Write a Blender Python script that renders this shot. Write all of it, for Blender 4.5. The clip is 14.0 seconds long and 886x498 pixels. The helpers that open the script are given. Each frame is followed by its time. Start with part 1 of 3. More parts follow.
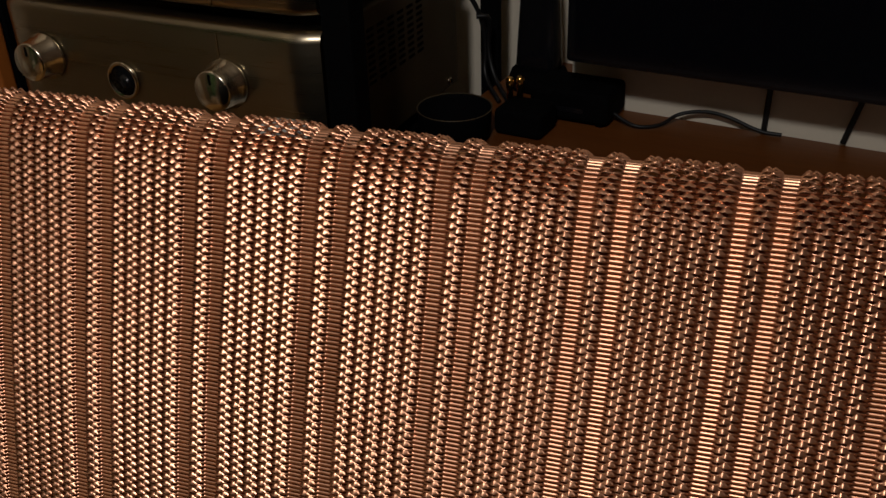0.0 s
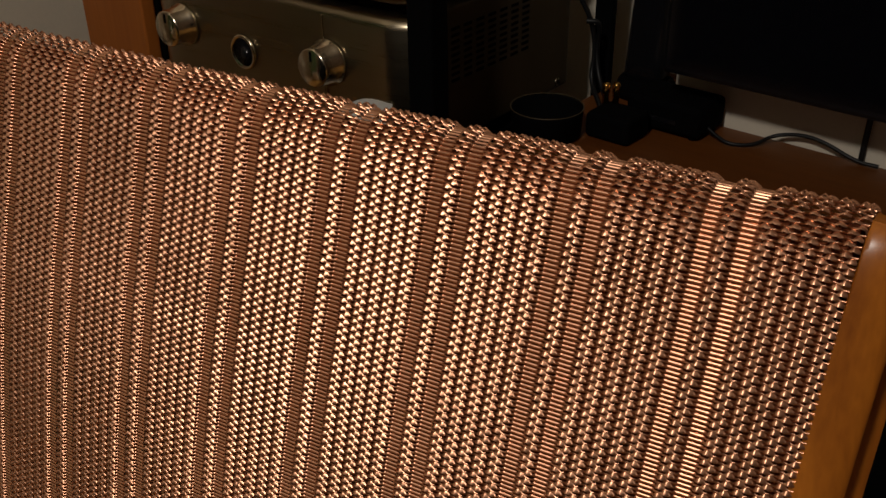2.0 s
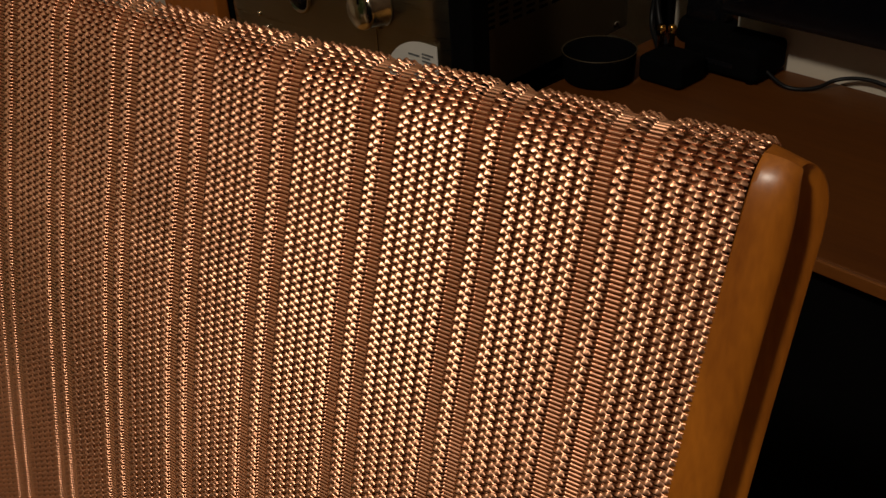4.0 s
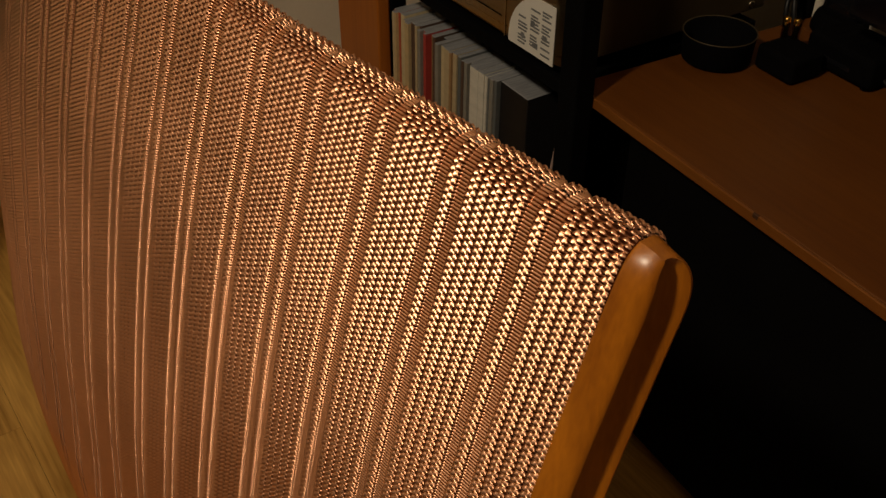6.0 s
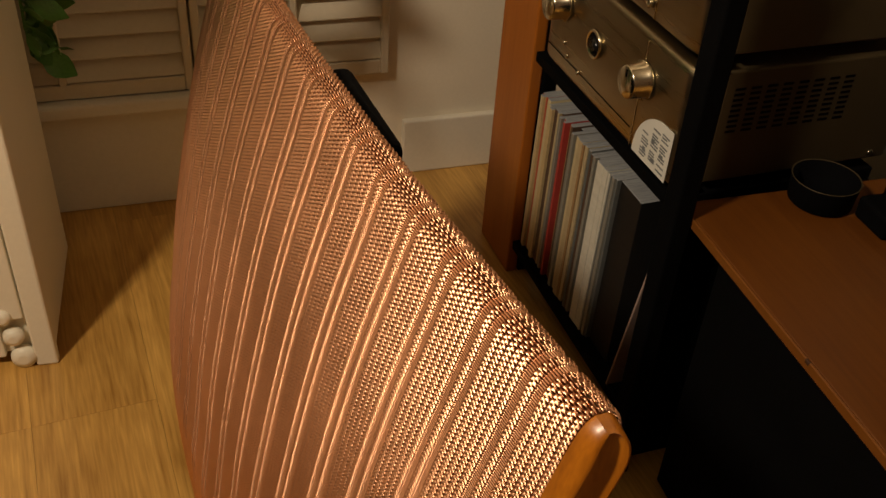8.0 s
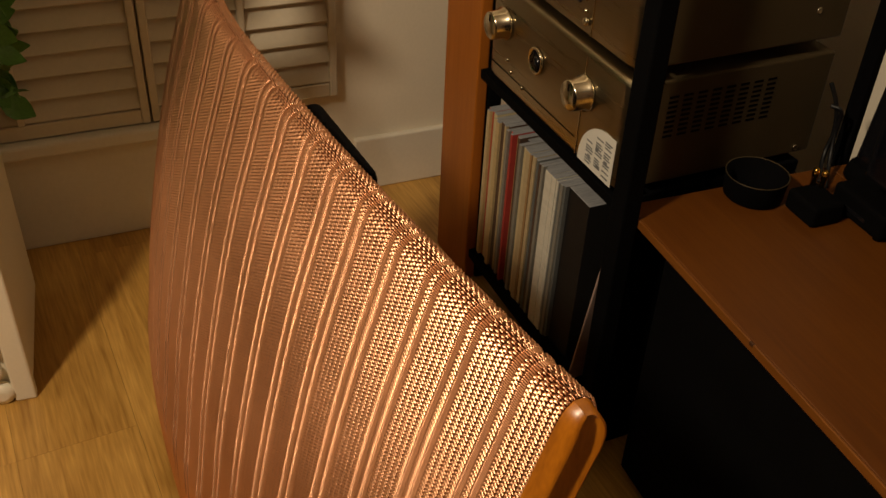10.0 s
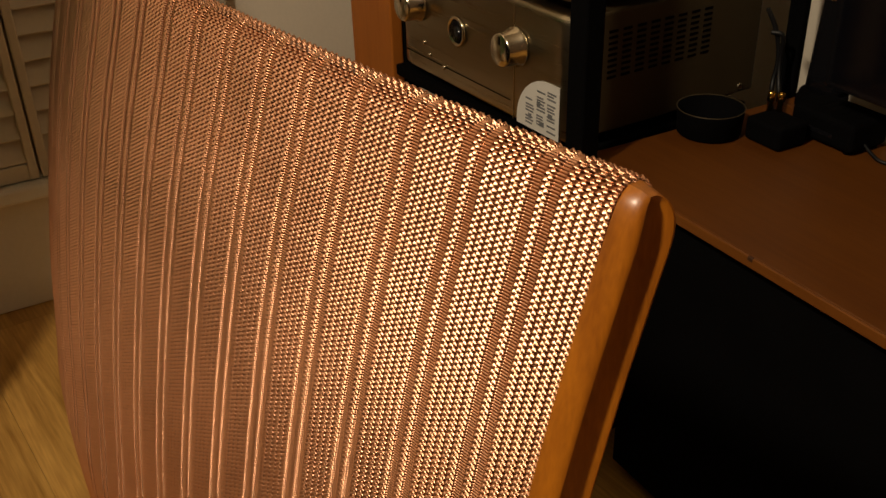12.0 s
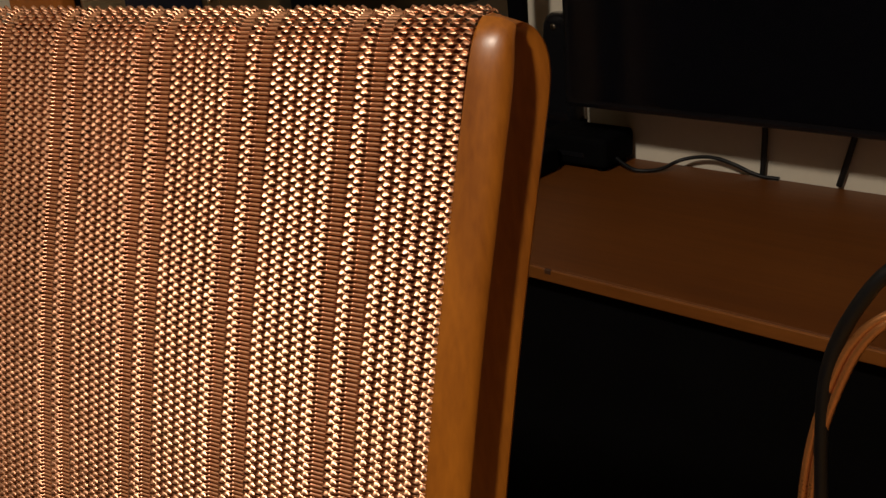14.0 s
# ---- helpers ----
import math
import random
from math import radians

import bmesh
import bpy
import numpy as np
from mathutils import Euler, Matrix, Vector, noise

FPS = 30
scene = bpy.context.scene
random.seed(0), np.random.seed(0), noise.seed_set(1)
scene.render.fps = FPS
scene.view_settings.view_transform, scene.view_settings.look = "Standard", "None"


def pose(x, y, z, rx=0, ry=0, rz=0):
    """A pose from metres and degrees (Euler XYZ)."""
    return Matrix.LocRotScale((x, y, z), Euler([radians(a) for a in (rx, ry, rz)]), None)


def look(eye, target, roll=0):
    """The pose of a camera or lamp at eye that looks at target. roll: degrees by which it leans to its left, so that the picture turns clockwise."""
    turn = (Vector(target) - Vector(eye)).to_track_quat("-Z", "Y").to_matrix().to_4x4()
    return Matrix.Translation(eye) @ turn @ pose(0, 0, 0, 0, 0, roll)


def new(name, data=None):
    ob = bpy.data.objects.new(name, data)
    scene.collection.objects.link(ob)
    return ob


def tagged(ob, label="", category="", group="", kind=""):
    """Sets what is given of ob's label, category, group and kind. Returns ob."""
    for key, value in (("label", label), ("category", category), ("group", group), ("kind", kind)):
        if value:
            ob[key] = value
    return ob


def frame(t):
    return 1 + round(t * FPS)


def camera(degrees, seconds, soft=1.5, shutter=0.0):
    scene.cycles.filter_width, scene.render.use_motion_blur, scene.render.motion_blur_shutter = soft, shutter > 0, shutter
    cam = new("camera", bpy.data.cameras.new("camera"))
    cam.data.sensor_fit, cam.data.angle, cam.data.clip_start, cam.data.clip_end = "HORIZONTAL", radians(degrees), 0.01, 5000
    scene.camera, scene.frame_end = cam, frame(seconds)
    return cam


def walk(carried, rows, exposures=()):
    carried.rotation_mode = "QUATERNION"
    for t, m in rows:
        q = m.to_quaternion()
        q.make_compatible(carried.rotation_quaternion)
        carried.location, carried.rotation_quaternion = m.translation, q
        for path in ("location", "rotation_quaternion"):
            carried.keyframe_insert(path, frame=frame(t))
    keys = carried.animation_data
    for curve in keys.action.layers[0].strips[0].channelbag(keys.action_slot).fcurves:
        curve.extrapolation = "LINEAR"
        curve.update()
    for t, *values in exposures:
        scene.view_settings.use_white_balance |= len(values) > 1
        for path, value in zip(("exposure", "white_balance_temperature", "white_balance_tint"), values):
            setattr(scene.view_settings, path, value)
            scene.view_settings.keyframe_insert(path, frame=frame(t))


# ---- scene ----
PATH = [
    (0, (-0.078, -0.32, 0.944), (-0.764, 1.269, -0.058), -2.0),
    (0.5, (-0.059, -0.312, 0.94), (-0.814, 1.254, -0.049), -1.6),
    (1, (-0.022, -0.313, 0.95), (-0.867, 1.212, -0.03), -1.2),
    (1.5, (0.021, -0.31, 0.94), (-0.919, 1.161, -0.037), -0.9),
    (2, (0.053, -0.303, 0.944), (-0.958, 1.115, -0.039), -0.9),
    (2.5, (0.068, -0.296, 0.938), (-0.985, 1.088, -0.049), -1.3),
    (3, (0.094, -0.284, 0.934), (-0.989, 1.064, -0.071), -2.1),
    (3.2, (0.102, -0.282, 0.933), (-0.992, 1.049, -0.082), -2.5),
    (5.3, (0.148, -0.238, 0.976), (-1.115, 0.797, -0.178), -2.6),
    (5.5, (0.16, -0.237, 0.986), (-1.109, 0.771, -0.186), -1.6),
    (6, (0.209, -0.231, 1.026), (-1.079, 0.687, -0.198), 0.1),
    (6.5, (0.251, -0.217, 1.052), (-1.061, 0.613, -0.208), 1.9),
    (7, (0.278, -0.218, 1.092), (-1.071, 0.537, -0.177), 3.4),
    (7.5, (0.291, -0.217, 1.13), (-1.112, 0.476, -0.116), 3.8),
    (8, (0.302, -0.221, 1.173), (-1.151, 0.439, -0.032), 4.2),
    (8.2, (0.306, -0.228, 1.192), (-1.162, 0.428, 0.003), 4.5),
    (10.3, (0.347, -0.284, 1.224), (-1.054, 0.518, 0.045), 2.2),
    (10.5, (0.345, -0.294, 1.201), (-1.048, 0.538, 0.032), 1.8),
    (11, (0.333, -0.303, 1.129), (-1.058, 0.587, 0.0), 0.3),
    (11.5, (0.319, -0.296, 1.065), (-1.09, 0.64, -0.002), -0.9),
    (12, (0.298, -0.302, 1.001), (-1.128, 0.683, 0.003), -1.7),
    (12.5, (0.279, -0.295, 0.944), (-1.141, 0.766, 0.018), -2.0),
    (13, (0.264, -0.285, 0.887), (-1.114, 0.918, 0.078), -1.3),
    (13.5, (0.233, -0.271, 0.873), (-1.041, 1.063, 0.101), -2.9),
    (14, (0.199, -0.282, 0.843), (-0.925, 1.201, 0.111), -4.9),
]
EXPOSURE = [(0, -1.00, 4900, 10), (3, -0.92, 5350, 10), (5.5, -0.85, 6000, 10), (6.5, -0.30, 6450, 10), (8, 0.05, 6300, 10), (11, 0.08, 6600, 10), (12.5, -0.28, 5950, 10), (13, -0.45, 5850, 10), (14, -0.38, 5500, 10)]
cam = camera(48.6, 14.0)
walk(cam, [(t, look(eye, target, roll)) for t, eye, target, roll in PATH], EXPOSURE)

# ---- world, lamp, exposure ----
world = bpy.data.worlds.new("world")
scene.world = world
world.use_nodes = True
world.node_tree.nodes["Background"].inputs[0].default_value = (1.0, 0.62, 0.35, 1)
world.node_tree.nodes["Background"].inputs[1].default_value = 0.003
scene.view_settings.exposure = 0.0

LAMP = (-0.07, -1.06, 2.00)


def room_bulb():
    data = bpy.data.lights.new("room_lamp_light", "POINT")
    data.energy, data.color, data.shadow_soft_size = 93, (1.0, 0.79, 0.54), 0.08
    new("room_lamp_light", data).location = LAMP


room_bulb()


# ---- materials ----
def material(name, base, rough=0.5, metal=0.0, spread=0.0, scale=8.0, stretch=(1, 1, 1), bump=0.0, fine=60.0, gloss=0.5, random_tone=0.0,
             coat=0.0, wear=0.0):
    """A surface with colour and roughness that vary at two scales, and a fine relief."""
    m = bpy.data.materials.new(name)
    m.use_nodes = True
    nodes, links = m.node_tree.nodes, m.node_tree.links
    shader = nodes["Principled BSDF"]
    shader.inputs["Roughness"].default_value = rough
    shader.inputs["Metallic"].default_value = metal
    shader.inputs["Specular IOR Level"].default_value = gloss
    shader.inputs["Coat Weight"].default_value = coat
    shader.inputs["Coat Roughness"].default_value = 0.12
    coords = nodes.new("ShaderNodeTexCoord")
    mapping = nodes.new("ShaderNodeMapping")
    mapping.inputs["Scale"].default_value = stretch
    links.new(coords.outputs["Object"], mapping.inputs["Vector"])
    large, small = nodes.new("ShaderNodeTexNoise"), nodes.new("ShaderNodeTexNoise")
    for tex, size in ((large, scale), (small, fine)):
        tex.inputs["Scale"].default_value, tex.inputs["Detail"].default_value = size, 5
        links.new(mapping.outputs["Vector"], tex.inputs["Vector"])
    mix = nodes.new("ShaderNodeMix")
    mix.data_type = "FLOAT"
    mix.inputs[0].default_value = 0.4
    links.new(large.outputs["Fac"], mix.inputs[2])
    links.new(small.outputs["Fac"], mix.inputs[3])
    ramp = nodes.new("ShaderNodeValToRGB")
    dark = [c * (1 - spread) for c in base]
    light = [min(1, c * (1 + spread)) for c in base]
    ramp.color_ramp.elements[0].position, ramp.color_ramp.elements[1].position = 0.32, 0.68
    ramp.color_ramp.elements[0].color, ramp.color_ramp.elements[1].color = (*dark, 1), (*light, 1)
    links.new(mix.outputs[0], ramp.inputs[0])
    colour = ramp.outputs[0]
    if random_tone:
        info, hsv = nodes.new("ShaderNodeObjectInfo"), nodes.new("ShaderNodeHueSaturation")
        span = nodes.new("ShaderNodeMapRange")
        span.inputs["To Min"].default_value, span.inputs["To Max"].default_value = 1 - random_tone, 1 + random_tone
        links.new(info.outputs["Random"], span.inputs["Value"])
        links.new(span.outputs[0], hsv.inputs["Value"])
        links.new(colour, hsv.inputs["Color"])
        colour = hsv.outputs[0]
    links.new(colour, shader.inputs["Base Color"])
    worn = nodes.new("ShaderNodeMapRange")
    worn.inputs["To Min"].default_value, worn.inputs["To Max"].default_value = max(0.02, rough - 0.1 - wear), min(1, rough + 0.1 + wear)
    links.new(mix.outputs[0], worn.inputs["Value"])
    links.new(worn.outputs[0], shader.inputs["Roughness"])
    if bump:
        relief = nodes.new("ShaderNodeBump")
        relief.inputs["Strength"].default_value, relief.inputs["Distance"].default_value = bump, 0.002
        links.new(small.outputs["Fac"], relief.inputs["Height"])
        links.new(relief.outputs[0], shader.inputs["Normal"])
    return m


def wood(name, dark, light, rough=0.35, along="X", ring=26.0, coat=0.3, random_tone=0.0):
    """Varnished wood whose grain runs along one axis of the object."""
    m = bpy.data.materials.new(name)
    m.use_nodes = True
    nodes, links = m.node_tree.nodes, m.node_tree.links
    shader = nodes["Principled BSDF"]
    coords, mapping = nodes.new("ShaderNodeTexCoord"), nodes.new("ShaderNodeMapping")
    stretch = {"X": (0.06, 1, 1), "Y": (1, 0.06, 1), "Z": (1, 1, 0.06)}[along]
    mapping.inputs["Scale"].default_value = stretch
    links.new(coords.outputs["Object"], mapping.inputs["Vector"])
    grain, fibre, patch = (nodes.new("ShaderNodeTexNoise") for _ in range(3))
    for tex, size, detail, twist in ((grain, ring, 6, 1.2), (fibre, ring * 14, 3, 0.2), (patch, 3.5, 3, 0)):
        tex.inputs["Scale"].default_value, tex.inputs["Detail"].default_value, tex.inputs["Distortion"].default_value = size, detail, twist
        links.new((mapping if tex is not patch else coords).outputs["Vector" if tex is not patch else "Object"], tex.inputs["Vector"])
    first, second = nodes.new("ShaderNodeMix"), nodes.new("ShaderNodeMix")
    first.inputs[0].default_value, second.inputs[0].default_value = 0.35, 0.3
    links.new(grain.outputs["Fac"], first.inputs[2])
    links.new(fibre.outputs["Fac"], first.inputs[3])
    links.new(first.outputs[0], second.inputs[2])
    links.new(patch.outputs["Fac"], second.inputs[3])
    ramp = nodes.new("ShaderNodeValToRGB")
    ramp.color_ramp.elements[0].position, ramp.color_ramp.elements[1].position = 0.36, 0.64
    ramp.color_ramp.elements[0].color, ramp.color_ramp.elements[1].color = (*dark, 1), (*light, 1)
    links.new(second.outputs[0], ramp.inputs[0])
    colour = ramp.outputs[0]
    if random_tone:
        info, hsv, span = nodes.new("ShaderNodeObjectInfo"), nodes.new("ShaderNodeHueSaturation"), nodes.new("ShaderNodeMapRange")
        span.inputs["To Min"].default_value, span.inputs["To Max"].default_value = 1 - random_tone, 1 + random_tone
        links.new(info.outputs["Random"], span.inputs["Value"])
        links.new(span.outputs[0], hsv.inputs["Value"])
        links.new(colour, hsv.inputs["Color"])
        colour = hsv.outputs[0]
    links.new(colour, shader.inputs["Base Color"])
    worn = nodes.new("ShaderNodeMapRange")
    worn.inputs["To Min"].default_value, worn.inputs["To Max"].default_value = rough - 0.08, rough + 0.14
    links.new(patch.outputs["Fac"], worn.inputs["Value"])
    links.new(worn.outputs[0], shader.inputs["Roughness"])
    shader.inputs["Coat Weight"].default_value, shader.inputs["Coat Roughness"].default_value = coat, 0.27
    relief = nodes.new("ShaderNodeBump")
    relief.inputs["Strength"].default_value, relief.inputs["Distance"].default_value = 0.12, 0.0006
    links.new(fibre.outputs["Fac"], relief.inputs["Height"])
    links.new(relief.outputs[0], shader.inputs["Normal"])
    return m


COPPER = material("copper_grille", (0.73, 0.385, 0.225), 0.34, 1.0, 0.10, 9, bump=0.0, fine=420, wear=0.03)
INNER = material("dark_inner_cloth", (0.15, 0.042, 0.014), 0.9, 0, 0.3, 30, bump=0.3, fine=900, gloss=0.1)
TEAK = wood("teak", (0.235, 0.068, 0.002), (0.47, 0.158, 0.005), 0.34, "Z", 30, 0.30)
BLACK = material("black_paint", (0.012, 0.012, 0.013), 0.5, 0, 0.3, 12, fine=300, bump=0.05, gloss=0.4)
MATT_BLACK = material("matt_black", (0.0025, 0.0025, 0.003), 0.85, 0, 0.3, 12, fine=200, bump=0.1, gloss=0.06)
GLOSS_BLACK = material("gloss_black_plastic", (0.008, 0.008, 0.010), 0.18, 0, 0.2, 9, fine=200, gloss=0.5)
SCREEN = material("dark_screen_glass", (0.004, 0.004, 0.006), 0.12, 0, 0.2, 4, fine=120, gloss=0.4)
CHAMPAGNE = material("champagne_aluminium", (0.42, 0.36, 0.25), 0.29, 1.0, 0.05, 3, stretch=(0.4, 1, 30), fine=60, bump=0.012)
CASE = material("painted_steel_case", (0.075, 0.053, 0.024), 0.5, 0.3, 0.1, 8, fine=500, bump=0.08)
CHROME = material("bright_knob_metal", (0.72, 0.64, 0.48), 0.18, 1.0, 0.05, 20, fine=200)
STICKER = material("white_sticker", (0.78, 0.77, 0.72), 0.4, 0, 0.03, 20)
STICKER_INK = material("grey_sticker_ink", (0.16, 0.17, 0.18), 0.6, 0, 0.3, 90)
DESK_WOOD = wood("desk_veneer", (0.105, 0.030, 0.0022), (0.170, 0.054, 0.004), 0.45, "X", 14, 0.04)
EDGE_WOOD = wood("desk_edge_veneer", (0.18, 0.060, 0.009), (0.26, 0.092, 0.015), 0.35, "X", 30, 0.25)
CHIP = material("bare_worn_wood", (0.05, 0.017, 0.005), 0.7, 0, 0.3, 90)
POST_WOOD = wood("red_stained_wood", (0.33, 0.095, 0.008), (0.46, 0.147, 0.015), 0.45, "Z", 12, 0.1)
FLOOR_WOOD = wood("oak_floor", (0.28, 0.130, 0.020), (0.84, 0.50, 0.13), 0.38, "X", 14, 0.15, random_tone=0.05)
WALL = material("cream_wall_paint", (0.80, 0.73, 0.60), 0.85, 0, 0.04, 3, fine=140, bump=0.12, gloss=0.2)
TRIM = material("white_gloss_paint", (0.80, 0.76, 0.66), 0.42, 0, 0.05, 5, fine=120, bump=0.05)
LOUVRE = material("cream_louvre_paint", (0.66, 0.59, 0.46), 0.5, 0, 0.06, 6, fine=120, bump=0.06)
# Dark tone keeps the unseen walls from bouncing light onto the mesh.
FAR_WALL = material("low_bounce_wall", (0.12, 0.085, 0.06), 0.85, 0, 0.06, 3, fine=140, bump=0.1, gloss=0.2)
# Ceiling is out of view, toned down so shadows stay deep.
CEILING = material("low_bounce_ceiling", (0.16, 0.135, 0.105), 0.9, 0, 0.03, 3, fine=120, bump=0.1)
CABINET = material("cream_cabinet_paint", (0.82, 0.77, 0.63), 0.45, 0, 0.04, 5, fine=150, bump=0.04)
LEAF = material("green_leaf", (0.10, 0.26, 0.045), 0.45, 0, 0.3, 30, fine=200, bump=0.1)
PLASTIC = material("clear_sleeve_edges", (0.30, 0.31, 0.33), 0.45, 0, 0.35, 140, stretch=(3, 0.15, 1), fine=500, gloss=0.5)
GOLD = material("gold_plug", (0.85, 0.52, 0.12), 0.2, 1.0, 0.05, 30)
CABLE = material("black_cable", (0.004, 0.004, 0.005), 0.5, 0, 0.2, 40)
COPPER_CABLE = material("copper_speaker_cable", (0.55, 0.22, 0.06), 0.3, 0.6, 0.15, 60, fine=600, coat=0.6)
DISPLAY = material("blue_black_display", (0.006, 0.008, 0.02), 0.15, 0, 0.2, 20)


# ---- building helpers ----
def mesh_of(bm, name, mats, smooth=False):
    me = bpy.data.meshes.new(name)
    bm.to_mesh(me)
    bm.free()
    for m in mats if isinstance(mats, (list, tuple)) else [mats]:
        me.materials.append(m)
    if smooth:
        me.shade_smooth()
    return me


def part(name, bm, mat, parent=None, label="", smooth=False, at=None):
    ob = new(name, mesh_of(bm, name, mat, smooth))
    if parent is not None:
        ob.parent = parent
    if at is not None:
        ob.matrix_basis = at
    if label:
        ob["label"] = label
    return ob


def base(name, m, label, category, group="", kind=""):
    ob = new(name)
    ob.empty_display_size = 0.05
    ob.matrix_basis = m
    return tagged(ob, label, category, group, kind)


def add_box(bm, lo, hi, bevel=0.0, segments=2, index=0):
    """A box between two corners, with rounded edges where bevel is given."""
    made = bmesh.ops.create_cube(bm, size=1)["verts"]
    size, mid = [h - l for l, h in zip(lo, hi)], [(h + l) / 2 for l, h in zip(lo, hi)]
    for v in made:
        v.co = Vector([c * s + m for c, s, m in zip(v.co, size, mid)])
    faces = {f for v in made for f in v.link_faces}
    for f in faces:
        f.material_index = index
    if bevel:
        edges = {e for v in made for e in v.link_edges}
        out = bmesh.ops.bevel(bm, geom=list(edges), offset=bevel, segments=segments, profile=0.5, affect="EDGES", clamp_overlap=True)
        for f in out["faces"]:
            f.material_index = index
    return bm


def box(lo, hi, bevel=0.0, segments=2):
    return add_box(bmesh.new(), lo, hi, bevel, segments)


def lathe(profile, steps=32, index=0, bm=None, axis="Z", capped=True):
    """A turned form: radius and height pairs, spun about an axis."""
    bm = bm or bmesh.new()
    rings = []
    for r, h in profile:
        ring = []
        for i in range(steps):
            a = 2 * math.pi * i / steps
            c, s = r * math.cos(a), r * math.sin(a)
            ring.append(bm.verts.new((c, s, h) if axis == "Z" else (c, h, s)))
        rings.append(ring)
    for one, two in zip(rings, rings[1:]):
        for i in range(steps):
            j = (i + 1) % steps
            f = bm.faces.new((one[i], one[j], two[j], two[i]))
            f.material_index = index
            f.smooth = True
    for ring in (rings[0], rings[-1]) if capped else ():
        f = bm.faces.new(ring)
        f.material_index = index
    bmesh.ops.recalc_face_normals(bm, faces=bm.faces)
    return bm


def tube(points, radius, steps=10, bm=None):
    """A round cable along points."""
    bm = bm or bmesh.new()
    pts = smooth_line([Vector(p) for p in points], 3)
    rings = []
    for i, p in enumerate(pts):
        ahead = (pts[min(i + 1, len(pts) - 1)] - pts[max(i - 1, 0)]).normalized()
        side = ahead.cross(Vector((0.31, 0.2, 0.93))).normalized()
        over = side.cross(ahead)
        rings.append([bm.verts.new(p + radius * (math.cos(a) * side + math.sin(a) * over)) for a in (2 * math.pi * k / steps for k in range(steps))])
    for one, two in zip(rings, rings[1:]):
        for k in range(steps):
            bm.faces.new((one[k], one[(k + 1) % steps], two[(k + 1) % steps], two[k])).smooth = True
    bm.faces.new(rings[0])
    bm.faces.new(rings[-1])
    bmesh.ops.recalc_face_normals(bm, faces=bm.faces)
    return bm


def smooth_line(pts, rounds):
    """Corner cutting that keeps the ends."""
    for _ in range(rounds):
        out = [pts[0]]
        for a, b in zip(pts, pts[1:]):
            out += [a * 0.75 + b * 0.25, a * 0.25 + b * 0.75]
        pts = out + [pts[-1]]
    return pts


# ---- the room ----
ROOM_TURN = -6.0
LEFT_WALL = pose(-1.45, 0, 0, 0, 0, -5)


def room():
    floor_ob = new("floor", mesh_of(box((-1.9, -4.6, -0.06), (3.6, 1.6, -0.004)), "floor", MATT_BLACK))
    tagged(floor_ob, "warm oak laminate floor laid in long boards", "floor", kind="structure")
    rng = random.Random(4)
    # boards run from the left wall into the room
    width, lengths = 0.19, (0.34, 0.62, 0.85, 1.2)
    shared = [mesh_of(box((0.0002, 0.0002, -0.004), (n - 0.0002, width - 0.0002, 0.0)), "floor_board", FLOOR_WOOD) for n in lengths]
    rows, x_end = 11, 0.0
    for i in range(rows):
        x = -1.73
        while x < x_end:
            k = rng.randrange(4)
            ob = new("floor_board", shared[k])
            ob.parent = floor_ob
            ob.location = (x, -1.12 + i * width, 0)
            x += lengths[k]
    for k, (lo, hi) in enumerate((((-1.9, -4.6, -0.004), (3.6, -1.121, -0.0005)), ((0.0, -1.12, -0.004), (3.6, 1.3, -0.0032)))):
        rest = new("floor_rest", mesh_of(box(lo, hi), "floor_rest", FLOOR_WOOD))
        rest.parent = floor_ob
        rest["kind"] = "stuff"
    left = new("wall_left", mesh_of(box((-0.12, -4.8, 0), (0, 1.9, 2.95)), "wall_left", WALL))
    left.matrix_basis = LEFT_WALL
    tagged(left, "cream painted plaster wall with skirting", "wall", kind="structure")
    bm = box((0.128, 0.349, 0), (4.4, 0.60, 2.95))
    add_box(bm, (-1.3, 0.48, 0), (0.128, 0.60, 2.95))
    back = new("wall_back", mesh_of(bm, "wall_back", WALL))
    back.matrix_basis = pose(-0.55, 0.488, 0, 0, 0, ROOM_TURN)
    tagged(back, "cream painted plaster wall behind the rack and desk", "wall", kind="structure")
    # Right and front walls stand out of view, darkened against bounce.
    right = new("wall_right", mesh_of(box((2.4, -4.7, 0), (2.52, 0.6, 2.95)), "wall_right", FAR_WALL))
    tagged(right, "plain unseen wall, coloured dark to cut bounced light", "wall", kind="structure")
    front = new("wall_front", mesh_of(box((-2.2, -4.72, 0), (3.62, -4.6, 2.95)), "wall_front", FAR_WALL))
    tagged(front, "plain unseen wall, coloured dark to cut bounced light", "wall", kind="structure")
    roof = new("ceiling", mesh_of(box((-2.2, -4.72, 2.95), (3.62, 1.6, 3.05)), "ceiling", CEILING))
    tagged(roof, "plain unseen ceiling, darkened to cut bounced light", "ceiling", kind="structure")


room()


